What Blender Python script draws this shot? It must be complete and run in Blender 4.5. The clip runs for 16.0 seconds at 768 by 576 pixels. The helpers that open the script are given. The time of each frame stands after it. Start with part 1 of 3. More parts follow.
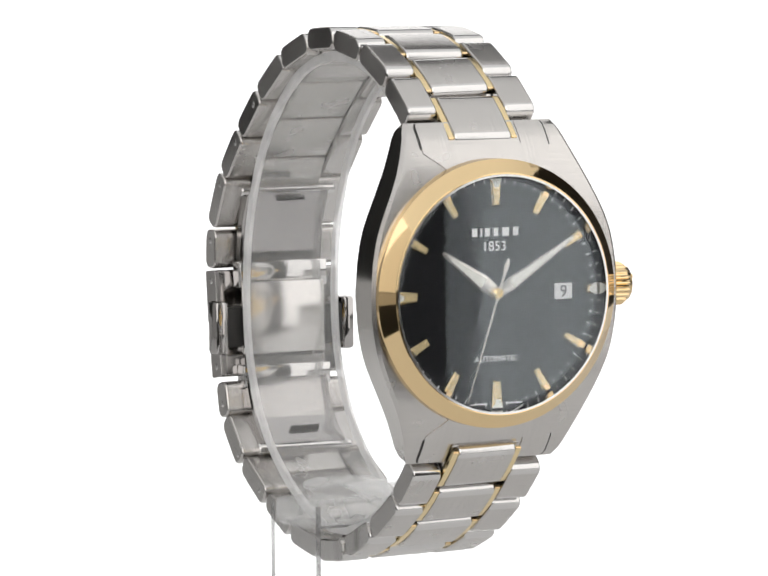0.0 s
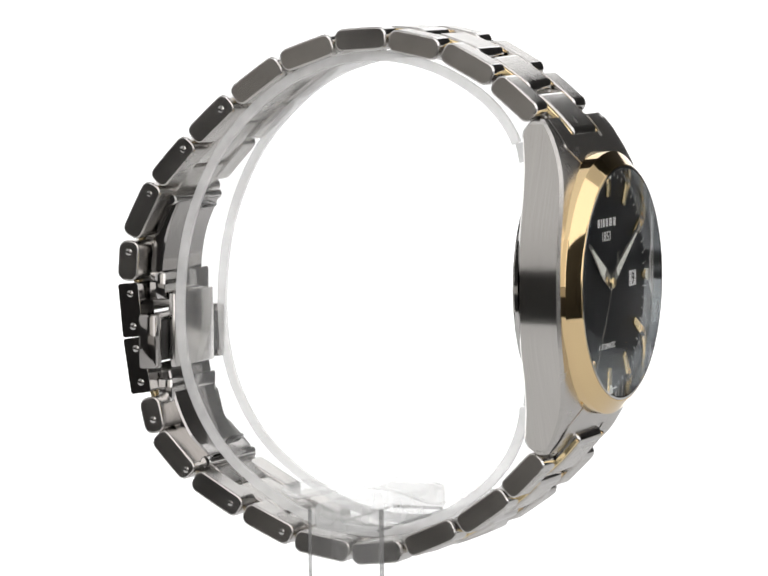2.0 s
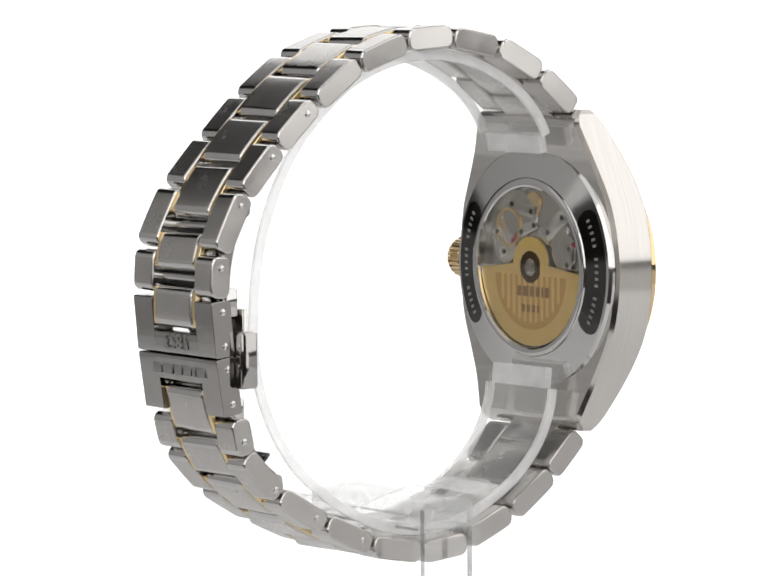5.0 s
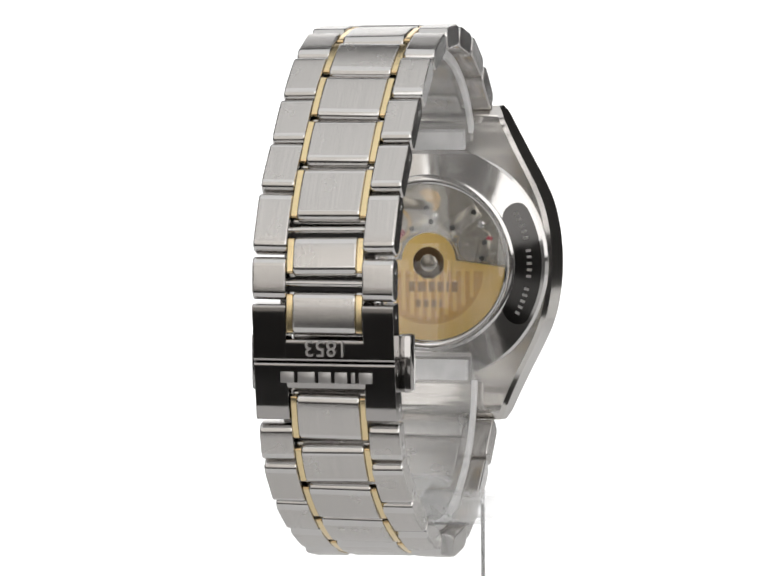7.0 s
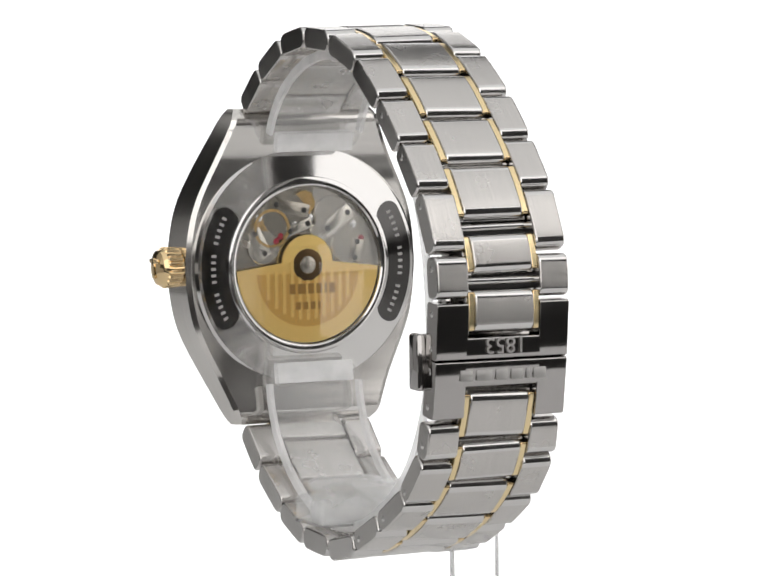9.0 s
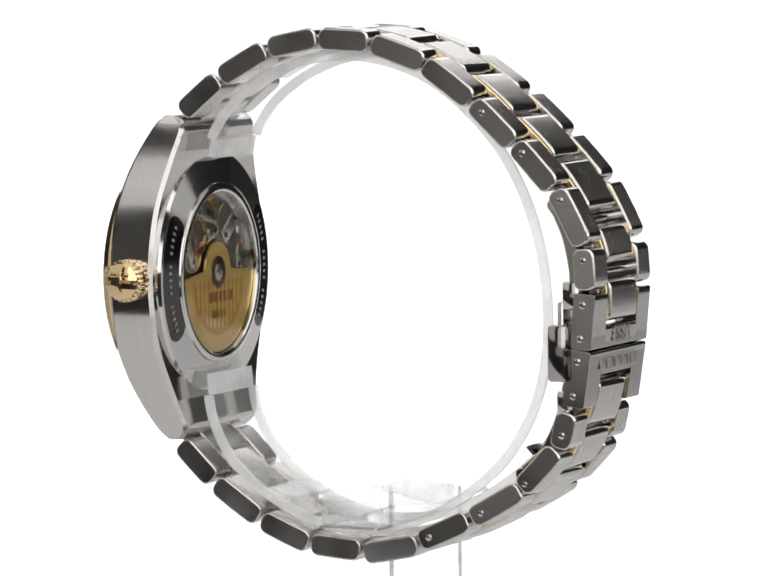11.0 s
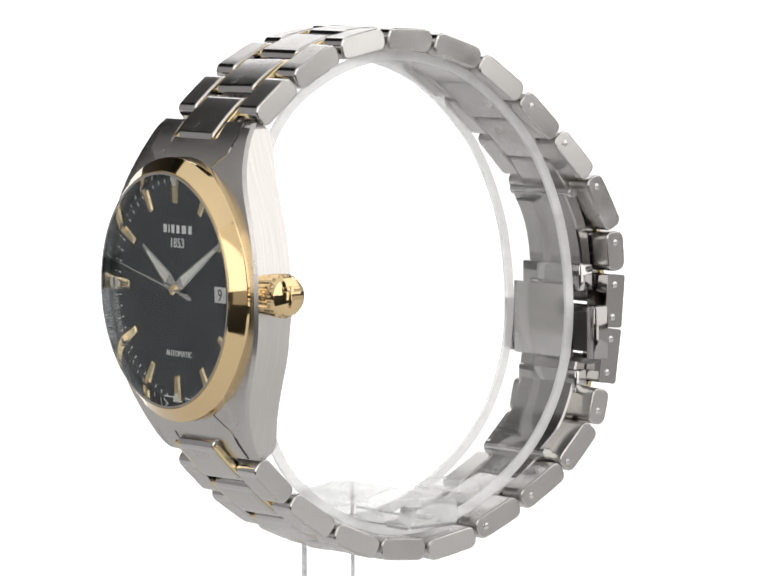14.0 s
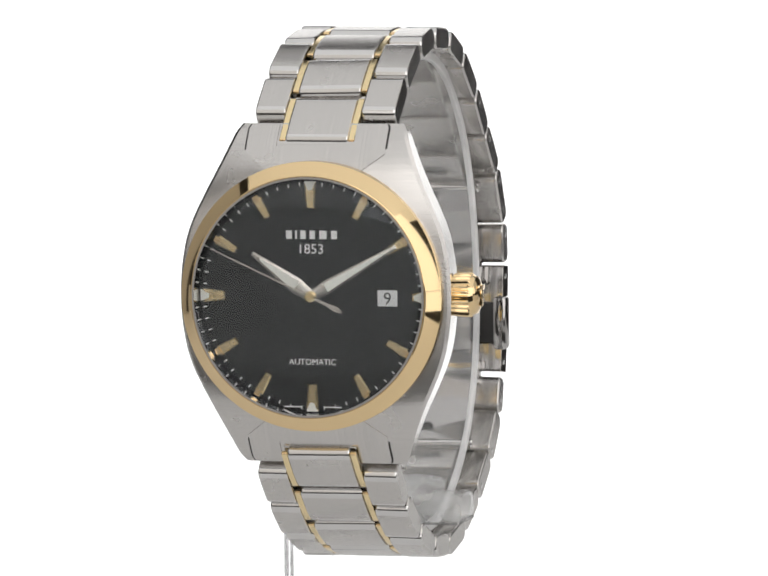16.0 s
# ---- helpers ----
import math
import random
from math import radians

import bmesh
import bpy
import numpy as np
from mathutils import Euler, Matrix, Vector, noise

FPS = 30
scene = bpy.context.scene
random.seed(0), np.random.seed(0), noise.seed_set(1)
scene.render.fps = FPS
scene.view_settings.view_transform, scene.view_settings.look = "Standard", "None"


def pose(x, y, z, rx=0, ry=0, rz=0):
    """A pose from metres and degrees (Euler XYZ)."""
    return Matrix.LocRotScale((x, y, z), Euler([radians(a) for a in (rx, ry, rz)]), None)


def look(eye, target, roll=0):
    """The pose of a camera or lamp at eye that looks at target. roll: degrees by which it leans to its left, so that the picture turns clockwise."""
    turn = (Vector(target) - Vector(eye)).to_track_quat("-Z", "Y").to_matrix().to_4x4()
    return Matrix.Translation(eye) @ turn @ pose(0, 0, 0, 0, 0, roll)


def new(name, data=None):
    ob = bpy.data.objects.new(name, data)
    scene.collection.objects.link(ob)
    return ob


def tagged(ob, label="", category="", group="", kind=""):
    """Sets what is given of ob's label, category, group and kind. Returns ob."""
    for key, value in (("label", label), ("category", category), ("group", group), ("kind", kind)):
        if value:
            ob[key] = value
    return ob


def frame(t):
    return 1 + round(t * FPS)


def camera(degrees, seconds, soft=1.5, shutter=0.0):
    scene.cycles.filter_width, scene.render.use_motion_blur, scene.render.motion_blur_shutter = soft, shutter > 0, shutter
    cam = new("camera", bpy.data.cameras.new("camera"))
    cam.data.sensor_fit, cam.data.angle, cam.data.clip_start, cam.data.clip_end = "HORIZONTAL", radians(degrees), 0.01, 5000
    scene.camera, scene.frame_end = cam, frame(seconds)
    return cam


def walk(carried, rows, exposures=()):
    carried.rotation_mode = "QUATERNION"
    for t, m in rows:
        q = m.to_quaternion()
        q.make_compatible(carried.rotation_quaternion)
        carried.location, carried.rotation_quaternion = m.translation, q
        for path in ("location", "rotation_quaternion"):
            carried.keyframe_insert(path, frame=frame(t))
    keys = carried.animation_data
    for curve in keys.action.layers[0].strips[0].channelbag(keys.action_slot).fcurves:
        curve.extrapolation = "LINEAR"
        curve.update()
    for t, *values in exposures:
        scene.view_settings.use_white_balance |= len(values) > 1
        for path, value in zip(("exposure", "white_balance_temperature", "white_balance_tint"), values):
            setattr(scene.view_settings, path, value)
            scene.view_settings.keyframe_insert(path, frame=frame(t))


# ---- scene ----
MM = 0.001
TABLE = 0.0          # top of the white table
AXIS_Z = 0.100       # height of the watch's datum over the table
TURN_START, TURN_RATE = 27.67, 19.811   # degrees, degrees a second

# ---------------------------------------------------------------- camera
cam = camera(9.222, 16.0, soft=1.75)
EYE = Vector((0.0, -0.68125, AXIS_Z + 0.0546))
PITCH = radians(4.613)
AIM = EYE + Vector((0.00026, math.cos(PITCH), -math.sin(PITCH)))
walk(cam, [(0.0, look(EYE, AIM, -0.532)), (16.0, look(EYE, AIM, -0.532))])

# ---------------------------------------------------------------- world and light
world = bpy.data.worlds.new("studio_world")
scene.world = world
world.use_nodes = True
world.node_tree.nodes["Background"].inputs["Color"].default_value = (0.9, 0.95, 1.0, 1)
world.node_tree.nodes["Background"].inputs["Strength"].default_value = 0.05
scene.view_settings.exposure = 0.0

# brightness of the lit backdrop and of the studio's soft light panels
GLOW_BACK, GLOW_FRONT, GLOW_RIGHT, GLOW_LEFT, GLOW_TOP = 1.1, 1.5, 1.25, 0.37, 0.72


# ---------------------------------------------------------------- materials
def new_material(name):
    m = bpy.data.materials.new(name)
    m.use_nodes = True
    nt = m.node_tree
    return m, nt, nt.nodes["Principled BSDF"]


def setv(node, **kw):
    for k, v in kw.items():
        node.inputs[k.replace("_", " ")].default_value = v


def metal(name, color, rough, grain_axis=None, grain=0.0, aniso=0.0, fine=1500.0, smudge=0.06):
    """Metal with fine brush lines that change along one axis, and faint smudges."""
    m, nt, b = new_material(name)
    setv(b, Metallic=1.0, Roughness=rough)
    b.inputs["Base Color"].default_value = (*color, 1)
    tc = nt.nodes.new("ShaderNodeTexCoord")
    big = nt.nodes.new("ShaderNodeTexNoise")
    big.inputs["Scale"].default_value = 260.0
    big.inputs["Detail"].default_value = 3.0
    nt.links.new(tc.outputs["Object"], big.inputs["Vector"])
    mr = nt.nodes.new("ShaderNodeMapRange")
    mr.inputs["From Min"].default_value, mr.inputs["From Max"].default_value = 0.3, 0.7
    mr.inputs["To Min"].default_value, mr.inputs["To Max"].default_value = rough - smudge * 0.5, rough + smudge
    nt.links.new(big.outputs["Fac"], mr.inputs["Value"])
    nt.links.new(mr.outputs["Result"], b.inputs["Roughness"])
    if grain_axis is not None:
        mp = nt.nodes.new("ShaderNodeMapping")
        sc = [fine * 0.05, fine * 0.05, fine * 0.05]
        sc[grain_axis] = fine * 4
        mp.inputs["Scale"].default_value = sc
        nt.links.new(tc.outputs["Object"], mp.inputs["Vector"])
        nz = nt.nodes.new("ShaderNodeTexNoise")
        nz.inputs["Scale"].default_value = 1.0
        nz.inputs["Detail"].default_value = 4.0
        nt.links.new(mp.outputs["Vector"], nz.inputs["Vector"])
        bump = nt.nodes.new("ShaderNodeBump")
        bump.inputs["Strength"].default_value = grain
        bump.inputs["Distance"].default_value = 0.00003
        nt.links.new(nz.outputs["Fac"], bump.inputs["Height"])
        nt.links.new(bump.outputs["Normal"], b.inputs["Normal"])
        mixc = nt.nodes.new("ShaderNodeMixRGB")
        mixc.inputs["Color1"].default_value = (*[c * 0.85 for c in color], 1)
        mixc.inputs["Color2"].default_value = (*[min(1, c * 1.1) for c in color], 1)
        nt.links.new(nz.outputs["Fac"], mixc.inputs["Fac"])
        nt.links.new(mixc.outputs["Color"], b.inputs["Base Color"])
    return m


def plain(name, color, rough=0.5, spec=0.5, metallic=0.0, vary=0.06):
    m, nt, b = new_material(name)
    setv(b, Roughness=rough, Metallic=metallic)
    b.inputs["Base Color"].default_value = (*color, 1)
    b.inputs["Specular IOR Level"].default_value = spec
    nz = nt.nodes.new("ShaderNodeTexNoise")
    nz.inputs["Scale"].default_value = 900.0
    tc = nt.nodes.new("ShaderNodeTexCoord")
    nt.links.new(tc.outputs["Object"], nz.inputs["Vector"])
    mr = nt.nodes.new("ShaderNodeMapRange")
    mr.inputs["To Min"].default_value, mr.inputs["To Max"].default_value = max(0.02, rough - vary), rough + vary
    nt.links.new(nz.outputs["Fac"], mr.inputs["Value"])
    nt.links.new(mr.outputs["Result"], b.inputs["Roughness"])
    return m


def thin_glass(name, glance, tint=(0.86, 0.94, 1.0), rough=0.015):
    """Coated watch glass: see-through, with a cool gloss that grows at a glancing angle."""
    m, nt, b = new_material(name)
    nt.nodes.remove(b)
    see = nt.nodes.new("ShaderNodeBsdfTransparent")
    gloss = nt.nodes.new("ShaderNodeBsdfGlossy")
    gloss.inputs["Color"].default_value = (*tint, 1)
    gloss.inputs["Roughness"].default_value = rough
    lw = nt.nodes.new("ShaderNodeLayerWeight")
    lw.inputs["Blend"].default_value = 0.5
    pw = nt.nodes.new("ShaderNodeMath")
    pw.operation = "POWER"
    pw.inputs[1].default_value = 5.0
    mr = nt.nodes.new("ShaderNodeMapRange")
    mr.inputs["To Min"].default_value, mr.inputs["To Max"].default_value = glance, 0.32
    mix = nt.nodes.new("ShaderNodeMixShader")
    out = [n for n in nt.nodes if n.type == "OUTPUT_MATERIAL"][0]
    nt.links.new(lw.outputs["Facing"], pw.inputs[0])
    nt.links.new(pw.outputs[0], mr.inputs["Value"])
    nt.links.new(mr.outputs["Result"], mix.inputs["Fac"])
    nt.links.new(see.outputs[0], mix.inputs[1])
    nt.links.new(gloss.outputs[0], mix.inputs[2])
    nt.links.new(mix.outputs[0], out.inputs["Surface"])
    return m


def film(name, haze, rough, color=(0.96, 0.965, 0.965)):
    """Thin clear plastic: mostly see-through, with a whitish haze and a gloss."""
    m, nt, b = new_material(name)
    setv(b, Roughness=rough, IOR=1.45)
    b.inputs["Base Color"].default_value = (*color, 1)
    tc = nt.nodes.new("ShaderNodeTexCoord")
    nz = nt.nodes.new("ShaderNodeTexNoise")
    nz.inputs["Scale"].default_value = 180.0
    nz.inputs["Detail"].default_value = 3.0
    nt.links.new(tc.outputs["Object"], nz.inputs["Vector"])
    mr = nt.nodes.new("ShaderNodeMapRange")
    mr.inputs["From Min"].default_value, mr.inputs["From Max"].default_value = 0.3, 0.7
    mr.inputs["To Min"].default_value, mr.inputs["To Max"].default_value = haze * 0.8, haze * 1.2
    nt.links.new(nz.outputs["Fac"], mr.inputs["Value"])
    nt.links.new(mr.outputs["Result"], b.inputs["Alpha"])
    return m


def lit_cloth(name, strength, color=(1.0, 1.0, 1.0)):
    """White sheet with its own glow, for the soft panels and the added fill."""
    m, nt, b = new_material(name)
    b.inputs["Base Color"].default_value = (0.3, 0.3, 0.3, 1)
    b.inputs["Roughness"].default_value = 0.9
    b.inputs["Specular IOR Level"].default_value = 0.0
    b.inputs["Emission Color"].default_value = (*color, 1)
    b.inputs["Emission Strength"].default_value = strength
    return m


STEEL = (0.61, 0.59, 0.57)
M_BRUSH = metal("brushed_steel_lengthwise", STEEL, 0.25, 0, 0.28, smudge=0.03)
M_BRUSH_X = metal("brushed_steel_across", STEEL, 0.25, 2, 0.4, smudge=0.03)
M_FLANK = metal("brushed_steel_flank", (0.68, 0.66, 0.635), 0.12, 1, 0.04, smudge=0.02)
M_SIDE = metal("satin_steel_link_side", (0.62, 0.605, 0.59), 0.15, smudge=0.05)
M_POLISH = metal("polished_steel", (0.68, 0.67, 0.66), 0.07, smudge=0.03)
M_INNER = metal("satin_inner_steel", (0.74, 0.72, 0.7), 0.14, smudge=0.03)
# clasp steel coloured darker than the rest in place of dark reflections
M_CLASP = metal("polished_clasp_steel", (0.46, 0.445, 0.435), 0.07, smudge=0.03)
M_GOLD = metal("polished_gold_plate", (0.84, 0.635, 0.36), 0.055, smudge=0.02)
M_GOLD_SOFT = metal("satin_gold_plate", (0.87, 0.71, 0.42), 0.2)
M_ROTOR = metal("brushed_gilt_rotor", (1.0, 0.68, 0.24), 0.3, 0, 0.25)
M_ROTOR_DARK = metal("shaded_gilt_recess", (0.75, 0.46, 0.14), 0.34)
M_KIDNEY = metal("dark_tinted_recess", (0.1, 0.097, 0.095), 0.08)
M_ENGRAVED_GILT = metal("engraved_gilt", (0.42, 0.24, 0.08), 0.4)
M_HUB = metal("dark_bronze_bearing", (0.1, 0.065, 0.035), 0.3)
M_BRIDGE = metal("dark_nickel_bridge", (0.42, 0.39, 0.34), 0.22)
M_PLATE = metal("rhodium_plate", (0.62, 0.59, 0.53), 0.22)
M_BRASS = metal("brass_wheel", (0.7, 0.5, 0.24), 0.22)
M_HAND = metal("silvered_hand", (0.78, 0.75, 0.7), 0.22)
M_DIAL = plain("black_lacquer_dial", (0.007, 0.007, 0.008), 0.4, 0.14, vary=0.004)
M_PRINT = plain("white_print", (0.88, 0.88, 0.87), 0.6)
M_LUME = plain("cream_lume", (0.85, 0.85, 0.78), 0.7)
M_ENGRAVE = metal("satin_engraving", (0.45, 0.44, 0.43), 0.42)
M_DATE = plain("white_date_disc", (0.8, 0.8, 0.8), 0.6)
M_INK = plain("black_ink", (0.012, 0.012, 0.012), 0.6)
M_DARK = plain("dark_recess", (0.02, 0.019, 0.018), 0.5)
M_RUBY = plain("red_jewel", (0.35, 0.02, 0.04), 0.15)
M_CRYSTAL = thin_glass("sapphire_crystal", 0.038)
M_WINDOW = thin_glass("back_sapphire", 0.075, (1.0, 1.0, 1.0))
M_POST = film("clear_acrylic_post", 0.05, 0.08)
M_CUFF = film("clear_soft_plastic", 0.1, 0.08)
M_TABLE = plain("white_table_laminate", (0.75, 0.75, 0.75), 0.5)
M_WALL = plain("grey_studio_paint", (0.14, 0.137, 0.134), 0.8)
M_HAZE = film("hazy_acrylic", 0.27, 0.08)
M_EDGE = film("grey_refraction_line", 0.4, 0.2, (0.25, 0.25, 0.25))
M_WHITE_EDGE = film("whitened_plastic_edge", 0.42, 0.3, (1.0, 1.0, 1.0))
M_BACK = lit_cloth("lit_backdrop_cloth", GLOW_BACK)
M_FRONT = lit_cloth("lit_front_cloth", GLOW_FRONT, (1.0, 0.98, 0.96))
M_FRONT_LEFT = lit_cloth("lit_front_left_cloth", 0.7, (1.0, 0.94, 0.87))
M_RIGHT = lit_cloth("lit_right_cloth", GLOW_RIGHT, (1.0, 0.98, 0.96))
M_LEFT = lit_cloth("lit_left_cloth", GLOW_LEFT, (1.0, 0.98, 0.96))
M_LOW = lit_cloth("low_fill_glow", 0.27, (1.0, 0.93, 0.84))
M_BELOW = lit_cloth("fill_glow", 0.38, (1.0, 0.98, 0.95))
M_DIM = lit_cloth("dim_fill_glow", 0.16, (1.0, 0.98, 0.95))
M_TOP = lit_cloth("lit_top_cloth", GLOW_TOP)


# ---------------------------------------------------------------- mesh helpers
def finish(bm, scale=MM):
    bmesh.ops.recalc_face_normals(bm, faces=bm.faces)
    bm.transform(Matrix.Scale(scale, 4))
    return bm


def link_mesh(name, bm, material, smooth=35.0, second=None):
    me = bpy.data.meshes.new(name)
    bm.to_mesh(me)
    bm.free()
    me.materials.append(material)
    if any(p.material_index for p in me.polygons):
        me.materials.append(second or material)
        me.materials.append(M_SIDE if second is M_POLISH else material)
    for p in me.polygons:
        p.use_smooth = True
    me.set_sharp_from_angle(angle=radians(smooth))
    return me


def part(name, bm, material, parent, label="", smooth=35.0, second=None):
    """One mesh object under a thing or a part; bm is in millimetres, in the thing's space."""
    if BRACELET_SKEW:
        for v in bm.verts:
            w = min(1.0, max(0.0, (v.co.y + 24.0) / 30.0))
            v.co.y -= BRACELET_SKEW * (v.co.x - XC) * w
    ob = new(name, link_mesh(name, finish(bm), material, smooth, second))
    ob.parent = parent
    return tagged(ob, label)


def empty(name, label, category):
    ob = new(name)
    ob.empty_display_size = 0.02
    return tagged(ob, label, category)


def add_box(bm, x0, x1, y0, y1, z0, z1, bevel=0.0, seg=2):
    r = bmesh.ops.create_cube(bm, size=1.0)
    for v in r["verts"]:
        v.co = Vector(((x0 + x1) / 2 + v.co.x * (x1 - x0), (y0 + y1) / 2 + v.co.y * (y1 - y0), (z0 + z1) / 2 + v.co.z * (z1 - z0)))
    if bevel:
        edges = list({e for v in r["verts"] for e in v.link_edges})
        bmesh.ops.bevel(bm, geom=edges, offset=bevel, segments=seg, affect="EDGES", profile=0.5)
    return bm


def box(*a, **k):
    return add_box(bmesh.new(), *a, **k)


def loft(bm, rings, closed=True, caps=True, second=(), cap=0):
    rows = [[bm.verts.new(p) for p in ring] for ring in rings]
    n = len(rows[0])
    for a, b in zip(rows, rows[1:]):
        for i in range(n if closed else n - 1):
            j = (i + 1) % n
            bm.faces.new((a[i], a[j], b[j], b[i])).material_index = 1 if i in second else 0
    if caps:
        for ring in (rows[0], rows[-1][::-1]):
            bm.faces.new(ring).material_index = cap
    return bm


def lathe(profile, centre, axis="y", n=96, closed=False):
    """Turns (radius, along) pairs round an axis through centre."""
    bm = bmesh.new()
    rings = []
    for r, s in profile:
        ring = []
        for i in range(n):
            a = 2 * math.pi * i / n
            c, d = max(r, 1e-4) * math.cos(a), max(r, 1e-4) * math.sin(a)
            if axis == "y":
                ring.append((centre[0] + c, centre[1] + s, centre[2] + d))
            else:
                ring.append((centre[0] + s, centre[1] + c, centre[2] + d))
        rings.append(ring)
    if closed:
        rings.append(rings[0])
        loft(bm, rings, caps=False)
        bmesh.ops.remove_doubles(bm, verts=bm.verts, dist=1e-5)
    else:
        loft(bm, rings)
    return bm


def table(pairs, x):
    xs, ys = zip(*pairs)
    return float(np.interp(x, xs, ys))


def eased(pairs, x):
    """The same with its corners rounded off."""
    w = 1.7 if x < 20.5 else 0.5
    return sum(table(pairs, abs(x + w * k / 4)) for k in range(-4, 5)) / 9


def slab_profile(length, thick, r, dome, seg=5):
    """Outline of a link from the side: (along, out), rounded, with a domed outer face."""
    pts = []
    hl, ht = length / 2, thick / 2
    for cx, cy, a0 in ((hl - r, ht - r, 0), (-hl + r, ht - r, 90), (-hl + r, -ht + r, 180), (hl - r, -ht + r, 270)):
        for k in range(seg + 1):
            a = radians(a0 + 90 * k / seg)
            s, o = cx + r * math.cos(a), cy + r * math.sin(a)
            if o > 0:
                o += dome * (1 - (s / hl) ** 2)
            pts.append((s, o))
        if a0 == 0:
            for k in (1, 2, 3):
                s = (hl - r) * (1 - k / 2)
                pts.append((s, ht + dome * (1 - (s / hl) ** 2)))
    return pts


def add_slab(bm, a, b, x0, x1, thick, r=1.2, dome=0.0, edge=0.25, shift=0.0, gap=0.08, lean=(0.0, 0.0)):
    """A link body between the points a and b, (y, z) pairs, from x0 to x1."""
    a, b = Vector(a), Vector(b)
    mid = (a + b) / 2
    d = (b - a)
    length = d.length - 2 * gap
    d.normalize()
    out = Vector((d.y, -d.x))
    if out.dot(mid) < 0:
        out = -out
    mid = mid + out * shift
    rings = []
    for x, inset in ((x0, edge), (x0 + edge * 0.35, edge * 0.3), (x0 + edge, 0), (x1 - edge, 0), (x1 - edge * 0.35, edge * 0.3), (x1, edge)):
        prof = slab_profile(length - 2 * inset, thick - 2 * inset, max(r - inset, 0.1), dome)
        rings.append([(x + lean[0] * s + lean[1] * o, mid.x + d.x * s + out.x * o, mid.y + d.y * s + out.y * o) for s, o in prof])
    # the rounded ends are polished: they take the second material
    loft(bm, rings, second={0, 1, 2, 3, 4, 9, 10, 11, 12, 13}, cap=2)
    return bm


def slab(*a, **k):
    return add_slab(bmesh.new(), *a, **k)


def lettering(text, width, depth, centre, material, parent, name, back=False, upside=False):
    """Raised lettering in the built-in font, width mm wide, facing the front or the back."""
    cu = bpy.data.curves.new(name, "FONT")
    cu.body, cu.size, cu.align_x, cu.align_y, cu.extrude, cu.resolution_u = text, 1.0, "CENTER", "CENTER", 0.02, 3
    tmp = new(name + "_tmp", cu)
    me = bpy.data.meshes.new_from_object(tmp.evaluated_get(bpy.context.evaluated_depsgraph_get()))
    bpy.data.objects.remove(tmp)
    bpy.data.curves.remove(cu)
    bm = bmesh.new()
    bm.from_mesh(me)
    bpy.data.meshes.remove(me)
    xs = [v.co.x for v in bm.verts]
    ys = [v.co.y for v in bm.verts]
    k = width / (max(xs) - min(xs))
    cx, cy = (max(xs) + min(xs)) / 2, (max(ys) + min(ys)) / 2
    for v in bm.verts:
        x, y, z = (v.co.x - cx) * k, (v.co.y - cy) * k, v.co.z / 0.02 * depth
        if upside:
            x, y = -x, -y
        v.co = Vector((centre[0] - x, centre[1] + z, centre[2] + y)) if back else Vector((centre[0] + x, centre[1] - z, centre[2] + y))
    return part(name, bm, material, parent)


def smooth_path(points, per=6):
    """A Catmull-Rom line through the points."""
    pts = [Vector(p) for p in points]
    pts = [2 * pts[0] - pts[1]] + pts + [2 * pts[-1] - pts[-2]]
    out = []
    for i in range(1, len(pts) - 2):
        p0, p1, p2, p3 = pts[i - 1:i + 3]
        for k in range(per):
            t = k / per
            out.append(0.5 * (2 * p1 + (p2 - p0) * t + (2 * p0 - 5 * p1 + 4 * p2 - p3) * t * t + (3 * p1 - p0 - 3 * p2 + p3) * t ** 3))
    return out + [pts[-2]]


def add_strip(bm, path, thick, x0, x1, edge=0.3, taper_ends=0.0):
    """A bent strip along a (y, z) path, thick mm thick, from x0 to x1, with rounded edges."""
    rings = []
    n = len(path)
    for i, p in enumerate(path):
        d = (path[min(i + 1, n - 1)] - path[max(i - 1, 0)]).normalized()
        o = Vector((d.y, -d.x))
        k = min(i, n - 1 - i)
        nar = taper_ends * (1 - math.sqrt(max(0.0, 1 - (1 - min(k, 4) / 4) ** 2))) if taper_ends else 0.0
        a, b, h = x0 + nar, x1 - nar, thick / 2
        sec = [(a, -h + edge), (a, h - edge), (a + edge, h), (b - edge, h), (b, h - edge), (b, -h + edge), (b - edge, -h), (a + edge, -h)]
        rings.append([(x, p.x + o.x * s, p.y + o.y * s) for x, s in sec])
    loft(bm, rings)
    return bm


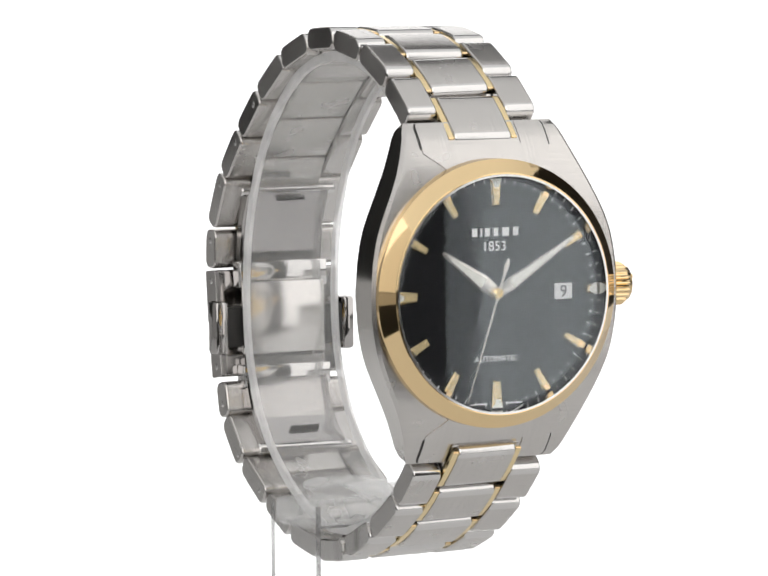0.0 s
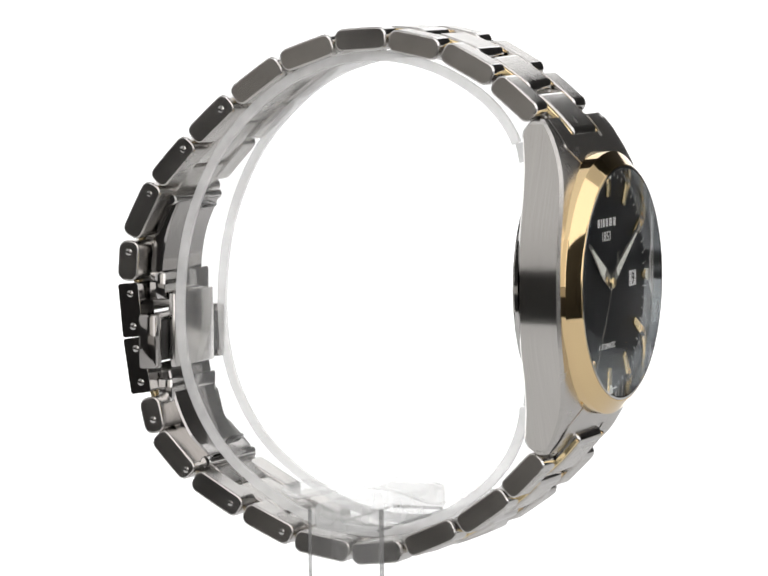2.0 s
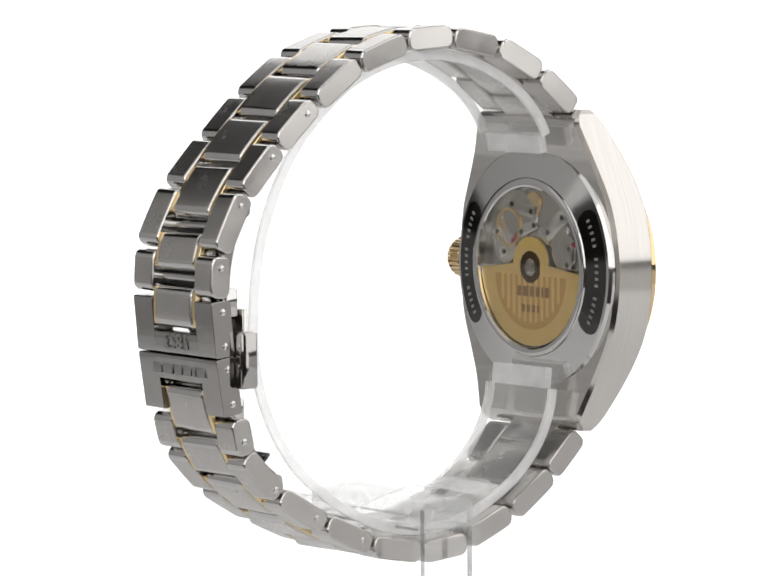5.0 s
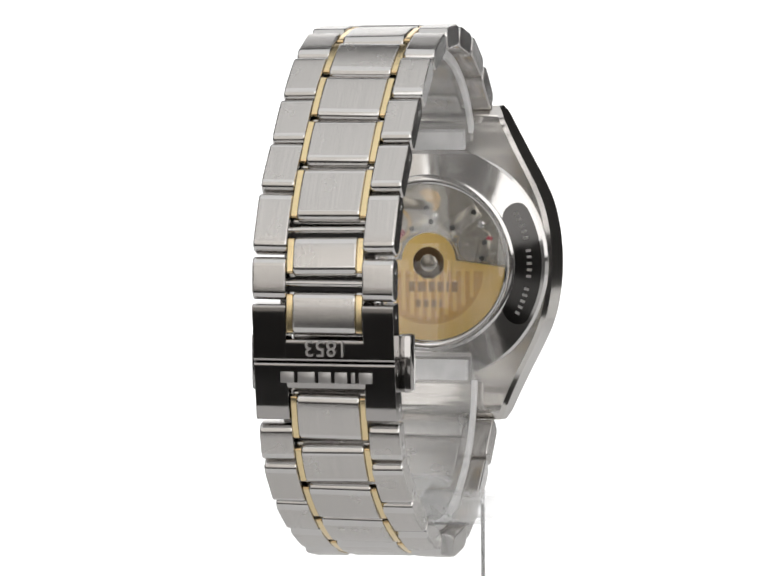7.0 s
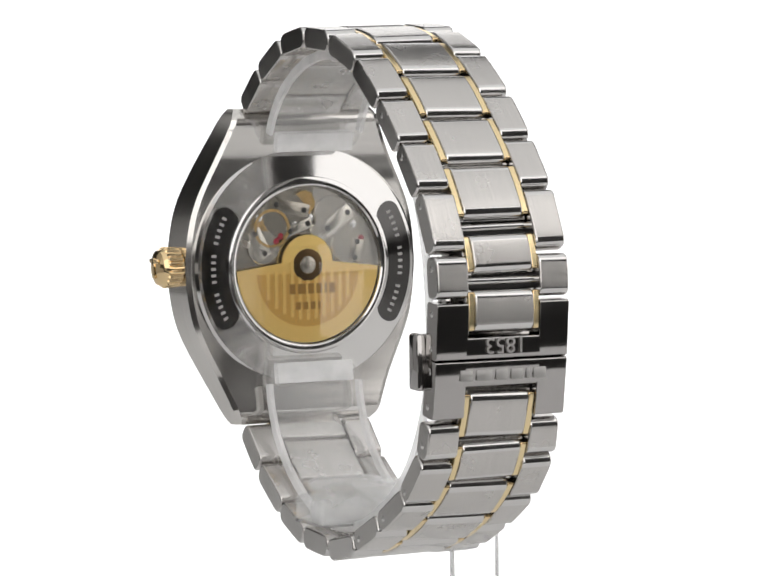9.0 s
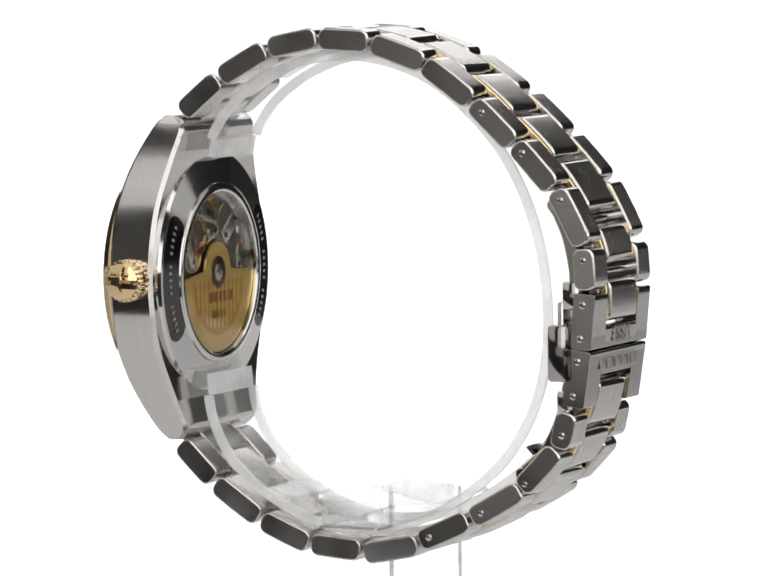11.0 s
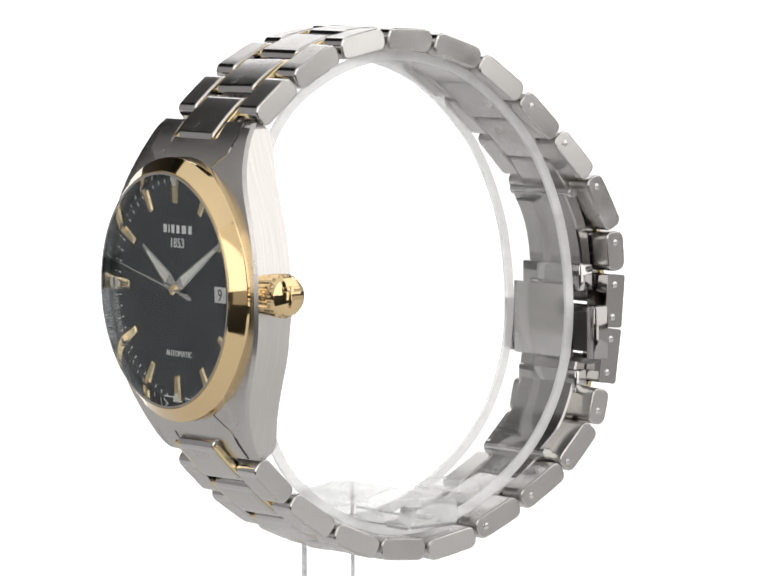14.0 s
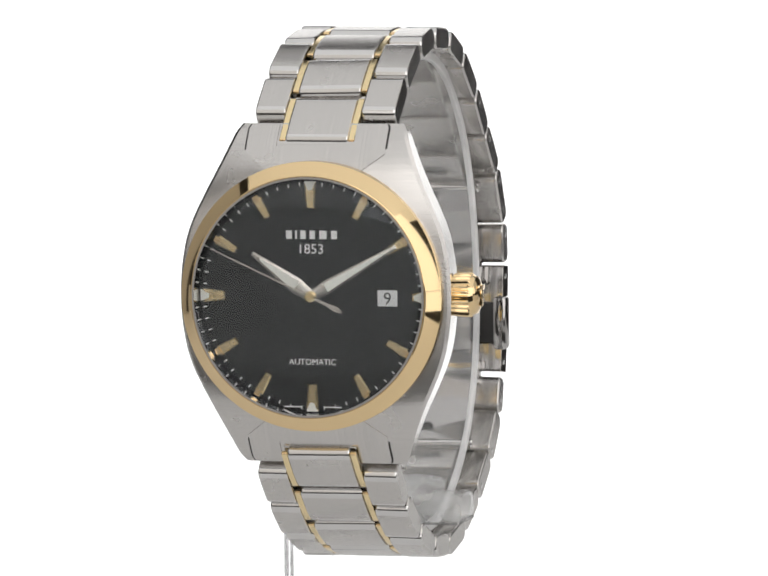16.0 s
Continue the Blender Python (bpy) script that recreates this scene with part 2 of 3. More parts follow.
# ---------------------------------------------------------------- the studio
def room():
    def panel(name, material, *a, label="", category=""):
        bm = box(*a)
        finish(bm, 1.0)
        return tagged(new(name, link_mesh(name, bm, material)), label, category, kind="structure")

    z = AXIS_Z
    panel("table_top", M_TABLE, -0.50, 0.50, -0.20, 0.36, TABLE - 0.02, TABLE, label="white laminate table top under the stand", category="table top")
    panel("backdrop", M_BACK, -0.16, 0.16, 0.36, 0.37, TABLE, 0.42, label="plain bright white backdrop cloth", category="backdrop")
    # the front panel's stepped lower edge sets where reflections turn dark
    bm = box(-0.43, 0.70, -0.82, -0.80, z + 0.02, z + 0.81)
    add_box(bm, -0.43, 0.2, -0.82, -0.80, z - 0.004, z + 0.02)
    finish(bm, 1.0)
    tagged(new("light_panel_front", link_mesh("light_panel_front", bm, M_FRONT)), "white soft light panel with a stepped lower edge", "light panel", kind="structure")
    panel("light_panel_front_left", M_FRONT_LEFT, -0.66, -0.432, -0.82, -0.80, z + 0.0, z + 0.81, label="white soft light panel", category="light panel")
    # unseen fill panel, its glow added to lighten the left case flank
    panel("light_panel_rear_left", M_DIM, -0.58, -0.20, 0.372, 0.39, z - 0.32, z - 0.012, label="added dim glowing fill panel beside the backdrop", category="light panel")
    # unseen glowing panel, added to lift the tone reflected in the dial
    panel("light_panel_low", M_LOW, -0.85, -0.28, -0.82, -0.80, z - 0.13, z - 0.008, label="added dim glowing fill panel beside the camera", category="light panel")
    # unseen fill panel, its glow added to lighten the lower link sides
    panel("light_panel_below", M_BELOW, -0.14, 0.16, -0.82, -0.80, z - 0.19, z - 0.105, label="added dim glowing fill panel under the camera", category="light panel")
    panel("light_panel_right", M_RIGHT, 0.60, 0.62, -0.433, 0.12, z + 0.0, z + 0.79, label="white soft light panel", category="light panel")
    panel("light_panel_right_low", M_RIGHT, 0.60, 0.62, -0.433, -0.31, z - 0.14, z - 0.004, label="low white light panel", category="light panel")
    # unseen fill panels, their glow added to lighten link sides and case flanks
    panel("light_panel_side", M_BELOW, 0.60, 0.62, -0.305, 0.36, z - 0.32, z - 0.035, label="added dim glowing fill panel at the side", category="light panel")
    panel("light_panel_right_rear", M_BELOW, 0.60, 0.62, 0.122, 0.36, z + 0.03, z + 0.70, label="added dim glowing fill panel at the side", category="light panel")
    panel("light_panel_rear", M_BELOW, 0.20, 0.58, 0.37, 0.39, z - 0.32, z - 0.065, label="added dim glowing fill panel beside the backdrop", category="light panel")
    panel("light_panel_side_left", M_DIM, -0.62, -0.60, 0.052, 0.36, z - 0.32, z + 0.55, label="added dim glowing fill panel at the side", category="light panel")
    panel("light_panel_left_low", M_DIM, -0.62, -0.60, -0.10, 0.05, z - 0.32, z - 0.03, label="added dim glowing fill panel at the side", category="light panel")
    panel("light_panel_left", M_LEFT, -0.62, -0.60, -0.52, 0.05, z + 0.06, z + 0.70, label="white soft light panel", category="light panel")
    panel("light_panel_top", M_TOP, -0.75, 0.78, -0.79, 0.50, z + 0.80, z + 0.82, label="white soft light panel overhead", category="light panel")
    panel("floor", M_WALL, -1.3, 1.3, -1.3, 1.3, -0.80, -0.78, label="grey studio floor", category="floor")
    panel("ceiling", M_WALL, -1.3, 1.3, -1.3, 1.3, 1.50, 1.52, label="grey studio ceiling", category="ceiling")
    panel("wall_front", M_WALL, -1.3, 1.3, -1.32, -1.3, -0.78, 1.50, label="grey studio wall", category="wall")
    panel("wall_back", M_WALL, -1.3, 1.3, 1.3, 1.32, -0.78, 1.50, label="grey studio wall", category="wall")
    panel("wall_left", M_WALL, -1.32, -1.3, -1.3, 1.3, -0.78, 1.50, label="grey studio wall", category="wall")
    panel("wall_right", M_WALL, 1.3, 1.32, -1.3, 1.3, -0.78, 1.50, label="grey studio wall", category="wall")


room()

# ---------------------------------------------------------------- the wristwatch
XC, ZC = -0.6, 1.25          # middle of the dial
BAND_L, BAND_R = -10.4, 9.55  # sides of the bracelet
MID_L, MID_R = -6.0, 4.8     # sides of the middle links
DIAL_Y = -34.4
BRACELET_SKEW = 0.0         # the bracelet hangs slightly askew round the cuff

watch = empty("wristwatch", "two-tone steel and gold wristwatch with black dial on a clear cuff", "watch")


def case_parts():
    half = [(0, 18.6), (3, 18.5), (6, 18.1), (9, 17.4), (12, 16.1), (15, 14.6), (18, 13.2), (21, 12.0), (22.7, 11.4), (23.4, 10.7)]
    front = [(0, -34.1), (8.6, -34.0), (13, -33.8), (16, -33.4), (19, -32.2), (21, -31.0), (23, -29.5), (23.4, -28.9)]
    rear = [(0, -28.0), (12, -27.6), (17.5, -26.9), (21.2, -26.0), (22.6, -26.4), (23.4, -27.6)]
    edge = [(0, -34.4), (9.8, -34.2), (13, -33.85), (15.8, -33.3), (19, -32.1), (21.3, -30.9), (23, -29.7), (23.4, -29.0)]
    bm = bmesh.new()
    rings = []
    zs = sorted({*np.linspace(-23.4, 23.4, 79).round(3), -22.7, 22.7, -23.0, 23.0, -16.0, 16.0, -19.0, 19.0, -21.0, 21.0})
    for zc in zs:
        h, f, r, g = eased(half, abs(zc)), eased(front, abs(zc)), eased(rear, abs(zc)), eased(edge, abs(zc))
        c = 0.45
        hf, hr = h + 0.65, h + 0.15
        f -= 0.3
        ring = [(-hr, r - c), (-hf, g + c), (-hf + c, g), (-h * 0.8, f), (0, f), (h * 0.8, f), (hf - c, g), (hf, g + c), (hr, r - c), (hr - c * 1.6, r), (0, r), (-hr + c * 1.6, r)]
        rings.append([(XC + 0.3 + x, y, ZC + zc) for x, y in ring])
    loft(bm, rings, second={1, 2, 3, 4, 5, 6})
    case = part("case", bm, M_FLANK, watch, "brushed steel case with tapered lugs", 28.0, M_BRUSH_X)

    # end pieces between the lugs; a dark strip stands for each seam's shade
    for sign in (1, -1):
        piece = None
        for name, grow, lift, depth, mat in (("end_piece", 0.0, 0.43, 2.0, M_BRUSH), ("seam", 0.24, 0.36, 1.0, M_DARK)):
            bm = bmesh.new()
            rows = []
            for zc in (15.5, 16.0, 16.5, 17.0, 18.0, 18.7, 19.4, 19.9, 20.4, 21.0, 21.6, 22.2, 22.7, 23.0, 23.3):
                e = grow + table([(15.5, 4.6), (17, 6.6), (19.4, 9.9), (22.9, 9.9), (23.3, 9.6)], zc)
                y = eased(front, zc) - lift
                inner = 5.65 if e > 7 else e * 0.62
                rows.append([bm.verts.new((XC + x, y, ZC + sign * (zc - (grow if zc < 20 else 0)))) for x in (-e, -inner, inner, e)])
            for i, (a, b) in enumerate(zip(rows, rows[1:])):
                for j in range(3):
                    if j == 1 and i >= 8:
                        continue
                    bm.faces.new((a[j], a[j + 1], b[j + 1], b[j]))
            ext = bmesh.ops.extrude_face_region(bm, geom=bm.faces[:])
            for v in ext["geom"]:
                if isinstance(v, bmesh.types.BMVert):
                    v.co.y += depth
            ob = part(name, bm, mat, piece or watch, "brushed steel end piece between the lugs" if not piece else "", 25.0)
            piece = piece or ob

    c = (XC, 0, ZC)
    prof = [(17.4, -32.0), (18.4, -32.0), (18.5, -32.1), (18.5, -35.0), (18.48, -35.1), (18.4, -35.18), (16.72, -36.68), (16.66, -36.76), (16.58, -36.8), (16.45, -36.8), (16.45, -34.0)]
    part("bezel", lathe(prof, c, n=160, closed=True), M_GOLD, watch, "polished gold bezel ring", 14.0)
    prof = [(16.44, -36.9), (16.15, -36.9), (15.95, -34.46), (16.44, -34.46)]
    part("inner_ring", lathe(prof, c, n=128, closed=True), M_POLISH, watch, "thin polished steel ring under the glass")
    prof = [(16.12, -35.6), (16.12, -36.7), (15.75, -36.95), (14, -37.02), (10, -37.1), (5, -37.15), (0, -37.17), (0, -35.75), (8, -35.7), (15.5, -35.6)]
    glass = part("crystal", lathe(prof, c, n=128), M_CRYSTAL, watch, "clear domed watch glass", 30.0)
    glass.visible_shadow = False

    # crown on the right of the case
    bm = bmesh.new()
    rings = []
    n = 96
    for x, r, fl in ((17.8, 1.6, 0), (18.5, 1.6, 0), (18.5, 2.6, 0), (18.75, 2.85, 0.2), (20.9, 2.95, 0.24), (21.2, 2.85, 0.12), (21.35, 2.75, 0), (21.8, 2.55, 0), (22.15, 1.9, 0), (22.35, 1.0, 0), (22.4, 0.05, 0)):
        ring = []
        for i in range(n):
            a = 2 * math.pi * i / n
            rr = r + fl * (0.5 if (i % 4) in (0, 1) else -0.5)
            ring.append((x, -30.9 + rr * math.cos(a), 1.45 + rr * math.sin(a)))
        rings.append(ring)
    loft(bm, rings)
    crown = part("crown", bm, M_GOLD, watch, "fluted gold winding crown", 25.0)
    bm = box(22.2, 22.6, -31.25, -30.55, -0.1, 2.9, bevel=0.1)
    add_box(bm, 22.05, 22.55, -32.3, -29.5, 2.1, 2.8, bevel=0.1)
    part("crown_emblem", bm, M_GOLD, crown)


def dial_parts():
    dial = part("dial", lathe([(0, DIAL_Y), (16.2, DIAL_Y), (16.2, DIAL_Y + 0.35), (0, DIAL_Y + 0.35)], (XC, 0, ZC), n=128), M_DIAL, watch, "glossy black dial")
    # hour markers
    for hour in range(1, 13):
        ang = radians(hour * 30)
        r0, r1 = (12.3, 15.4) if hour not in (3, 6, 12) else ((12.0, 15.6) if hour != 3 else (14.2, 15.4))
        w0, w1 = (0.5, 0.72) if hour not in (6, 9, 12) else (0.6, 0.9)
        bm = bmesh.new()
        y0, y1 = DIAL_Y - 0.03, DIAL_Y - 0.55
        low = [(-w0, r0), (w0, r0), (w1, r1), (-w1, r1)]
        top = [(-w0 * 0.62, r0 + 0.15), (w0 * 0.62, r0 + 0.15), (w1 * 0.7, r1 - 0.15), (-w1 * 0.7, r1 - 0.15)]
        rings = []
        for pts, y in ((low, y0), (low, y0 - 0.3), (top, y1)):
            rings.append([(XC + x * math.cos(ang) + r * math.sin(ang), y, ZC - x * math.sin(ang) + r * math.cos(ang)) for x, r in pts])
        loft(bm, rings)
        marker = part("hour_marker", bm, M_GOLD_SOFT, dial, "raised gold hour marker", 20.0)
        # each marker has a foot at the rim: a cream wedge at the quarters, a small gold block elsewhere
        bm = bmesh.new()
        wide, near, y2 = (0.8, 14.55, y1 - 0.06) if hour % 3 == 0 else (0.42, 15.0, y1 - 0.12)
        foot = [(-wide * (0.35 if hour % 3 == 0 else 1.0), near), (wide * (0.35 if hour % 3 == 0 else 1.0), near), (wide, 15.75), (-wide, 15.75)]
        loft(bm, [[(XC + x * math.cos(ang) + r * math.sin(ang), y, ZC - x * math.sin(ang) + r * math.cos(ang)) for x, r in foot] for y in (y0, y2)])
        part("foot", bm, M_LUME if hour % 3 == 0 else M_GOLD, marker, "cream wedge" if hour % 3 == 0 else "small gold block", 20.0)
    # minute track
    bm = bmesh.new()
    for i in range(60):
        if i % 5 == 0:
            continue
        a = radians(i * 6)
        rings = []
        for y in (DIAL_Y + 0.02, DIAL_Y - 0.02):
            rings.append([(XC + x * math.cos(a) + r * math.sin(a), y, ZC - x * math.sin(a) + r * math.cos(a)) for x, r in ((-0.07, 15.1), (0.07, 15.1), (0.07, 15.62), (-0.07, 15.62))])
        loft(bm, rings)
    tagged(part("minute_track", bm, M_PRINT, dial, "printed white minute marks"), kind="stuff")
    # brand mark as plain bars, then the legible print
    x = XC - 3.75
    for w in (1.15, 0.35, 1.05, 1.05, 1.45, 1.15):
        part("brand_mark", box(x + w * 0.15, x + w * 0.85, DIAL_Y - 0.05, DIAL_Y, ZC + 7.85, ZC + 9.0), M_PRINT, dial)
        x += w + 0.27
    lettering("1853", 3.3, 0.03, (XC, DIAL_Y - 0.02, ZC + 6.5), M_PRINT, dial, "year_print")
    lettering("AUTOMATIC", 6.7, 0.03, (XC, DIAL_Y - 0.02, ZC - 9.0), M_PRINT, dial, "dial_print")
    part("small_print", box(XC - 4.1, XC - 1.6, DIAL_Y - 0.03, DIAL_Y, ZC - 15.28, ZC - 15.12), M_PRINT, dial)
    part("small_print", box(XC + 1.6, XC + 4.1, DIAL_Y - 0.03, DIAL_Y, ZC - 15.28, ZC - 15.12), M_PRINT, dial)
    date = part("date_window", box(8.7, 11.5, DIAL_Y - 0.06, DIAL_Y + 0.05, ZC - 1.25, ZC + 0.95, bevel=0.03), M_DATE, dial, "white date window showing 9")
    lettering("9", 1.0, 0.03, (10.1, DIAL_Y - 0.08, ZC - 0.15), M_INK, dial, "date_numeral")


def hand_blade(length, width, tail, thick=0.2, lume=True):
    """A tapered hand that points up, round its own pivot, in millimetres."""
    bm = bmesh.new()
    pts = [(-width * 0.35, tail), (width * 0.35, tail), (width * 0.42, 1.5), (width * 0.5, 2.4), (0.28, length), (-0.28, length), (-width * 0.5, 2.4), (-width * 0.42, 1.5)]
    top = [(x * 0.55, z if z < length - 0.01 else z - 0.3) for x, z in pts]
    loft(bm, [[(x, thick / 2, z) for x, z in pts], [(x, -thick / 2 + 0.06, z) for x, z in pts], [(x, -thick / 2, z) for x, z in top]])
    return bm


def hand_parts():
    made = []
    for name, length, width, y, label in (("hour_hand", 10.2, 2.3, -34.85, "silvered hour hand with cream lume"), ("minute_hand", 14.0, 1.9, -35.1, "silvered minute hand with cream lume")):
        h = part(name, hand_blade(length, width, -0.4), M_HAND, watch, label, 15.0)
        h.location = Vector((XC, y, ZC)) * MM
        bm = bmesh.new()
        loft(bm, [[(x, yy, z) for x, z in ((-width * 0.33, 2.5), (width * 0.33, 2.5), (0.14, length * 0.86), (-0.14, length * 0.86))] for yy in (-0.06, -0.13)])
        part("lume_fill", bm, M_LUME, h)
        made.append(h)
    bm = bmesh.new()
    loft(bm, [[(x, y, z) for x, z in ((-0.16, -0.5), (0.16, -0.5), (0.07, 15.6), (-0.07, 15.6))] for y in (0.05, -0.07)])
    loft(bm, [[(x, y, z) for x, z in ((-0.14, -5.0), (0.14, -5.0), (0.42, -3.9), (0.2, -2.6), (0.16, -0.4), (-0.16, -0.4), (-0.2, -2.6), (-0.42, -3.9))] for y in (0.05, -0.07)])
    sec = part("second_hand", bm, M_HAND, watch, "thin silvered seconds hand", 15.0)
    sec.location = Vector((XC, -35.35, ZC)) * MM
    part("hub", lathe([(0, -0.3), (0.55, -0.3), (0.8, -0.1), (0.8, 0.25), (0, 0.25)], (0, 0, 0), n=24), M_GOLD_SOFT, sec)
    return made[0], made[1], sec


# ends of the outer links, (y, z): from the upper lug over the back to the lower lug
JOINTS = [(-27.5, 24.8), (-21.25, 30.0), (-13.6, 34.2), (-5.55, 35.8), (2.7, 35.3), (11.1, 32.4), (18.5, 27.0), (24.8, 21.1), (30.7, 14.8), (34.9, 6.8), (35.3, 0.5)]
CLASP_A, CLASP_B, CLASP_C = (35.3, 0.4), (34.6, -7.5), (33.4, -15.6)
LOWER = [(32.4, -15.9), (31.1, -21.5), (25.4, -27.5), (17.6, -32.1), (9.7, -35.75), (0.8, -37.4), (-7.5, -36.6), (-15.4, -33.2), (-22.7, -28.1), (-28.2, -22.6)]


def mid(a, b):
    return ((a[0] + b[0]) / 2, (a[1] + b[1]) / 2)


def middle_link(a, b, shift=0.28, cut=0.0):
    joint = a
    if cut:
        d = Vector(b) - Vector(a)
        a = tuple(Vector(a) + d * (cut / d.length))
    ln = part("middle_link", slab(a, b, MID_L + 0.95, MID_R - 0.95, 2.9, r=1.1, dome=0.22, shift=shift, gap=0.3), M_BRUSH, watch, "brushed steel middle link with gold edges", 20.0, M_POLISH)
    part("link_base", slab(a, b, MID_L + 0.1, MID_R - 0.1, 1.7, r=0.5, shift=shift - 0.66, gap=0.2), M_BRUSH, ln, "", 20.0, M_POLISH)
    for x0, x1 in ((MID_L + 0.04, MID_L + 0.93), (MID_R - 0.93, MID_R - 0.04)):
        part("gold_edge", slab(a, b, x0, x1, 0.6, r=0.25, dome=0.2, shift=shift + 0.92, gap=0.55, edge=0.12), M_GOLD_SOFT, ln, "gold edge strip", 20.0, M_GOLD)
    if cut:
        # the open joint shows its hinge bar
        part("hinge_bar", lathe([(0, MID_L - 0.3), (0.5, MID_L - 0.3), (0.5, MID_R + 0.3), (0, MID_R + 0.3)], (0, joint[0] + 0.25, joint[1] - 0.55), axis="x", n=16), M_POLISH, ln)
        # dark block put in for the shade inside the open joint
        part("joint_shade", box(MID_L - 0.1, MID_R + 0.1, joint[0] - 1.5, joint[0] - 0.7, joint[1] - 1.6, joint[1] + 0.8), M_DARK, ln)
    uneven(ln, a, b)
    return ln


RND = random.Random(11)


def uneven(ob, a, b):
    """Sets a link very slightly askew about its own middle, so that reflections vary by link."""
    c = Vector((XC, (a[0] + b[0]) / 2, (a[1] + b[1]) / 2)) * MM
    turn = Euler((radians(RND.uniform(-0.6, 0.6)), radians(RND.uniform(-1.1, 1.1)), radians(RND.uniform(-1.1, 1.1)))).to_matrix().to_4x4()
    ob.matrix_local = Matrix.Translation(c) @ turn @ Matrix.Translation(-c)


def bracelet_parts():
    for chain, pins in ((JOINTS, {6: 0.25, 7: 0.22, 8: 0.2, 9: 0.3}), (LOWER, {0: 0.62, 1: 0.85, 2: 0.78, 3: 0.78})):
        for k, (a, b) in enumerate(zip(chain, chain[1:])):
            for x0, x1 in ((BAND_L, MID_L), (MID_R, BAND_R)):
                ln = part("outer_link", slab(a, b, x0, x1, 3.15, r=1.15, dome=0.08, gap=0.24, lean=(RND.uniform(-0.012, 0.012), RND.uniform(-0.015, 0.015))), M_BRUSH, watch, "brushed steel outer bracelet link", 20.0, M_POLISH)
                uneven(ln, a, b)
                if k in pins:
                    p = Vector(a).lerp(Vector(b), pins[k])
                    xx = (BAND_L - 0.05, BAND_L + 0.1) if x0 == BAND_L else (BAND_R - 0.1, BAND_R + 0.05)
                    part("pin", lathe([(0.0, xx[0]), (0.38, xx[0]), (0.5, xx[0] + 0.05), (0.5, xx[1] - 0.05), (0.38, xx[1]), (0, xx[1])], (0, p.x, p.y), axis="x", n=16), M_POLISH, ln)
    mids = [mid(a, b) for a, b in zip(JOINTS, JOINTS[1:])]
    middle_link((-30.9, 21.1), mids[0], 0.1)
    for a, b in zip(mids, mids[1:]):
        middle_link(a, b, cut=1.5 if a is mids[8] else 0.0)
    middle_link(mids[-1], (35.1, -4.2), 0.15, 1.4)
    mids = [mid(a, b) for a, b in zip(LOWER, LOWER[1:])]
    middle_link((33.9, -11.6), mids[0], 0.15)
    for a, b in zip(mids, mids[1:]):
        middle_link(a, b)
    middle_link(mids[-1], (-31.5, -19.4), 0.1)


def clasp_parts():
    global CLASP
    CLASP = clasp = clasp_half("clasp", CLASP_A, CLASP_B, 0.60, 1.0, watch, "polished steel folding clasp with engraved year")
    cover = clasp_half("clasp_cover", CLASP_B, CLASP_C, 0.0, 0.46, watch, "polished lower clasp cover with engraved brand mark")
    lettering("1853", 5.4, 0.06, (XC, 36.62, -5.75), M_ENGRAVE, clasp, "engraved_year", back=True, upside=True)
    x = XC - 6.6
    for w in (1.9, 0.55, 1.75, 1.75, 2.4, 1.9):
        part("brand_mark", box(x, x + w, 35.9, 36.1, -10.5, -9.0, bevel=0.04), M_ENGRAVE, cover)
        x += w + 0.55
    for pts, nm in (([(29.4, 12.4), (31.3, 8.0), (32.3, 3.2), (32.4, -1.5)], "upper_blade"), ([(24.4, -25.5), (27.8, -22.3), (30.1, -17.6), (31.3, -12.7)], "lower_blade")):
        bm = bmesh.new()
        add_strip(bm, smooth_path(pts), 1.9, XC - 6.6, XC + 6.6, 0.25)
        blade = part(nm, bm, M_CLASP, clasp, "folding steel blade")
        p = pts[0]
        part("blade_pin", lathe([(0, XC - 7.6), (0.7, XC - 7.6), (0.85, XC - 7.4), (0.85, XC + 7.4), (0.7, XC + 7.6), (0, XC + 7.6)], (0, p[0], p[1]), axis="x", n=20), M_POLISH, blade)
    part("latch", box(XC - 7.2, XC + 7.2, 30.6, 33.2, -2.2, 1.8, bevel=0.35), M_POLISH, clasp, "polished latch block")
    part("latch", box(XC - 7.2, XC + 7.2, 29.7, 32.0, -17.0, -13.6, bevel=0.35), M_POLISH, clasp, "polished latch block")
    for s in (-1, 1):
        part("push_button", box(*sorted((XC + s * 9.3, XC + s * 11.4)), 30.1, 33.0, -11.9, -4.0, bevel=0.5), M_CLASP, clasp, "push button of the clasp")
        part("button_arm", box(*sorted((XC + s * 6.0, XC + s * 9.4)), 30.2, 32.8, -10.8, -5.0, bevel=0.2), M_DARK, clasp)


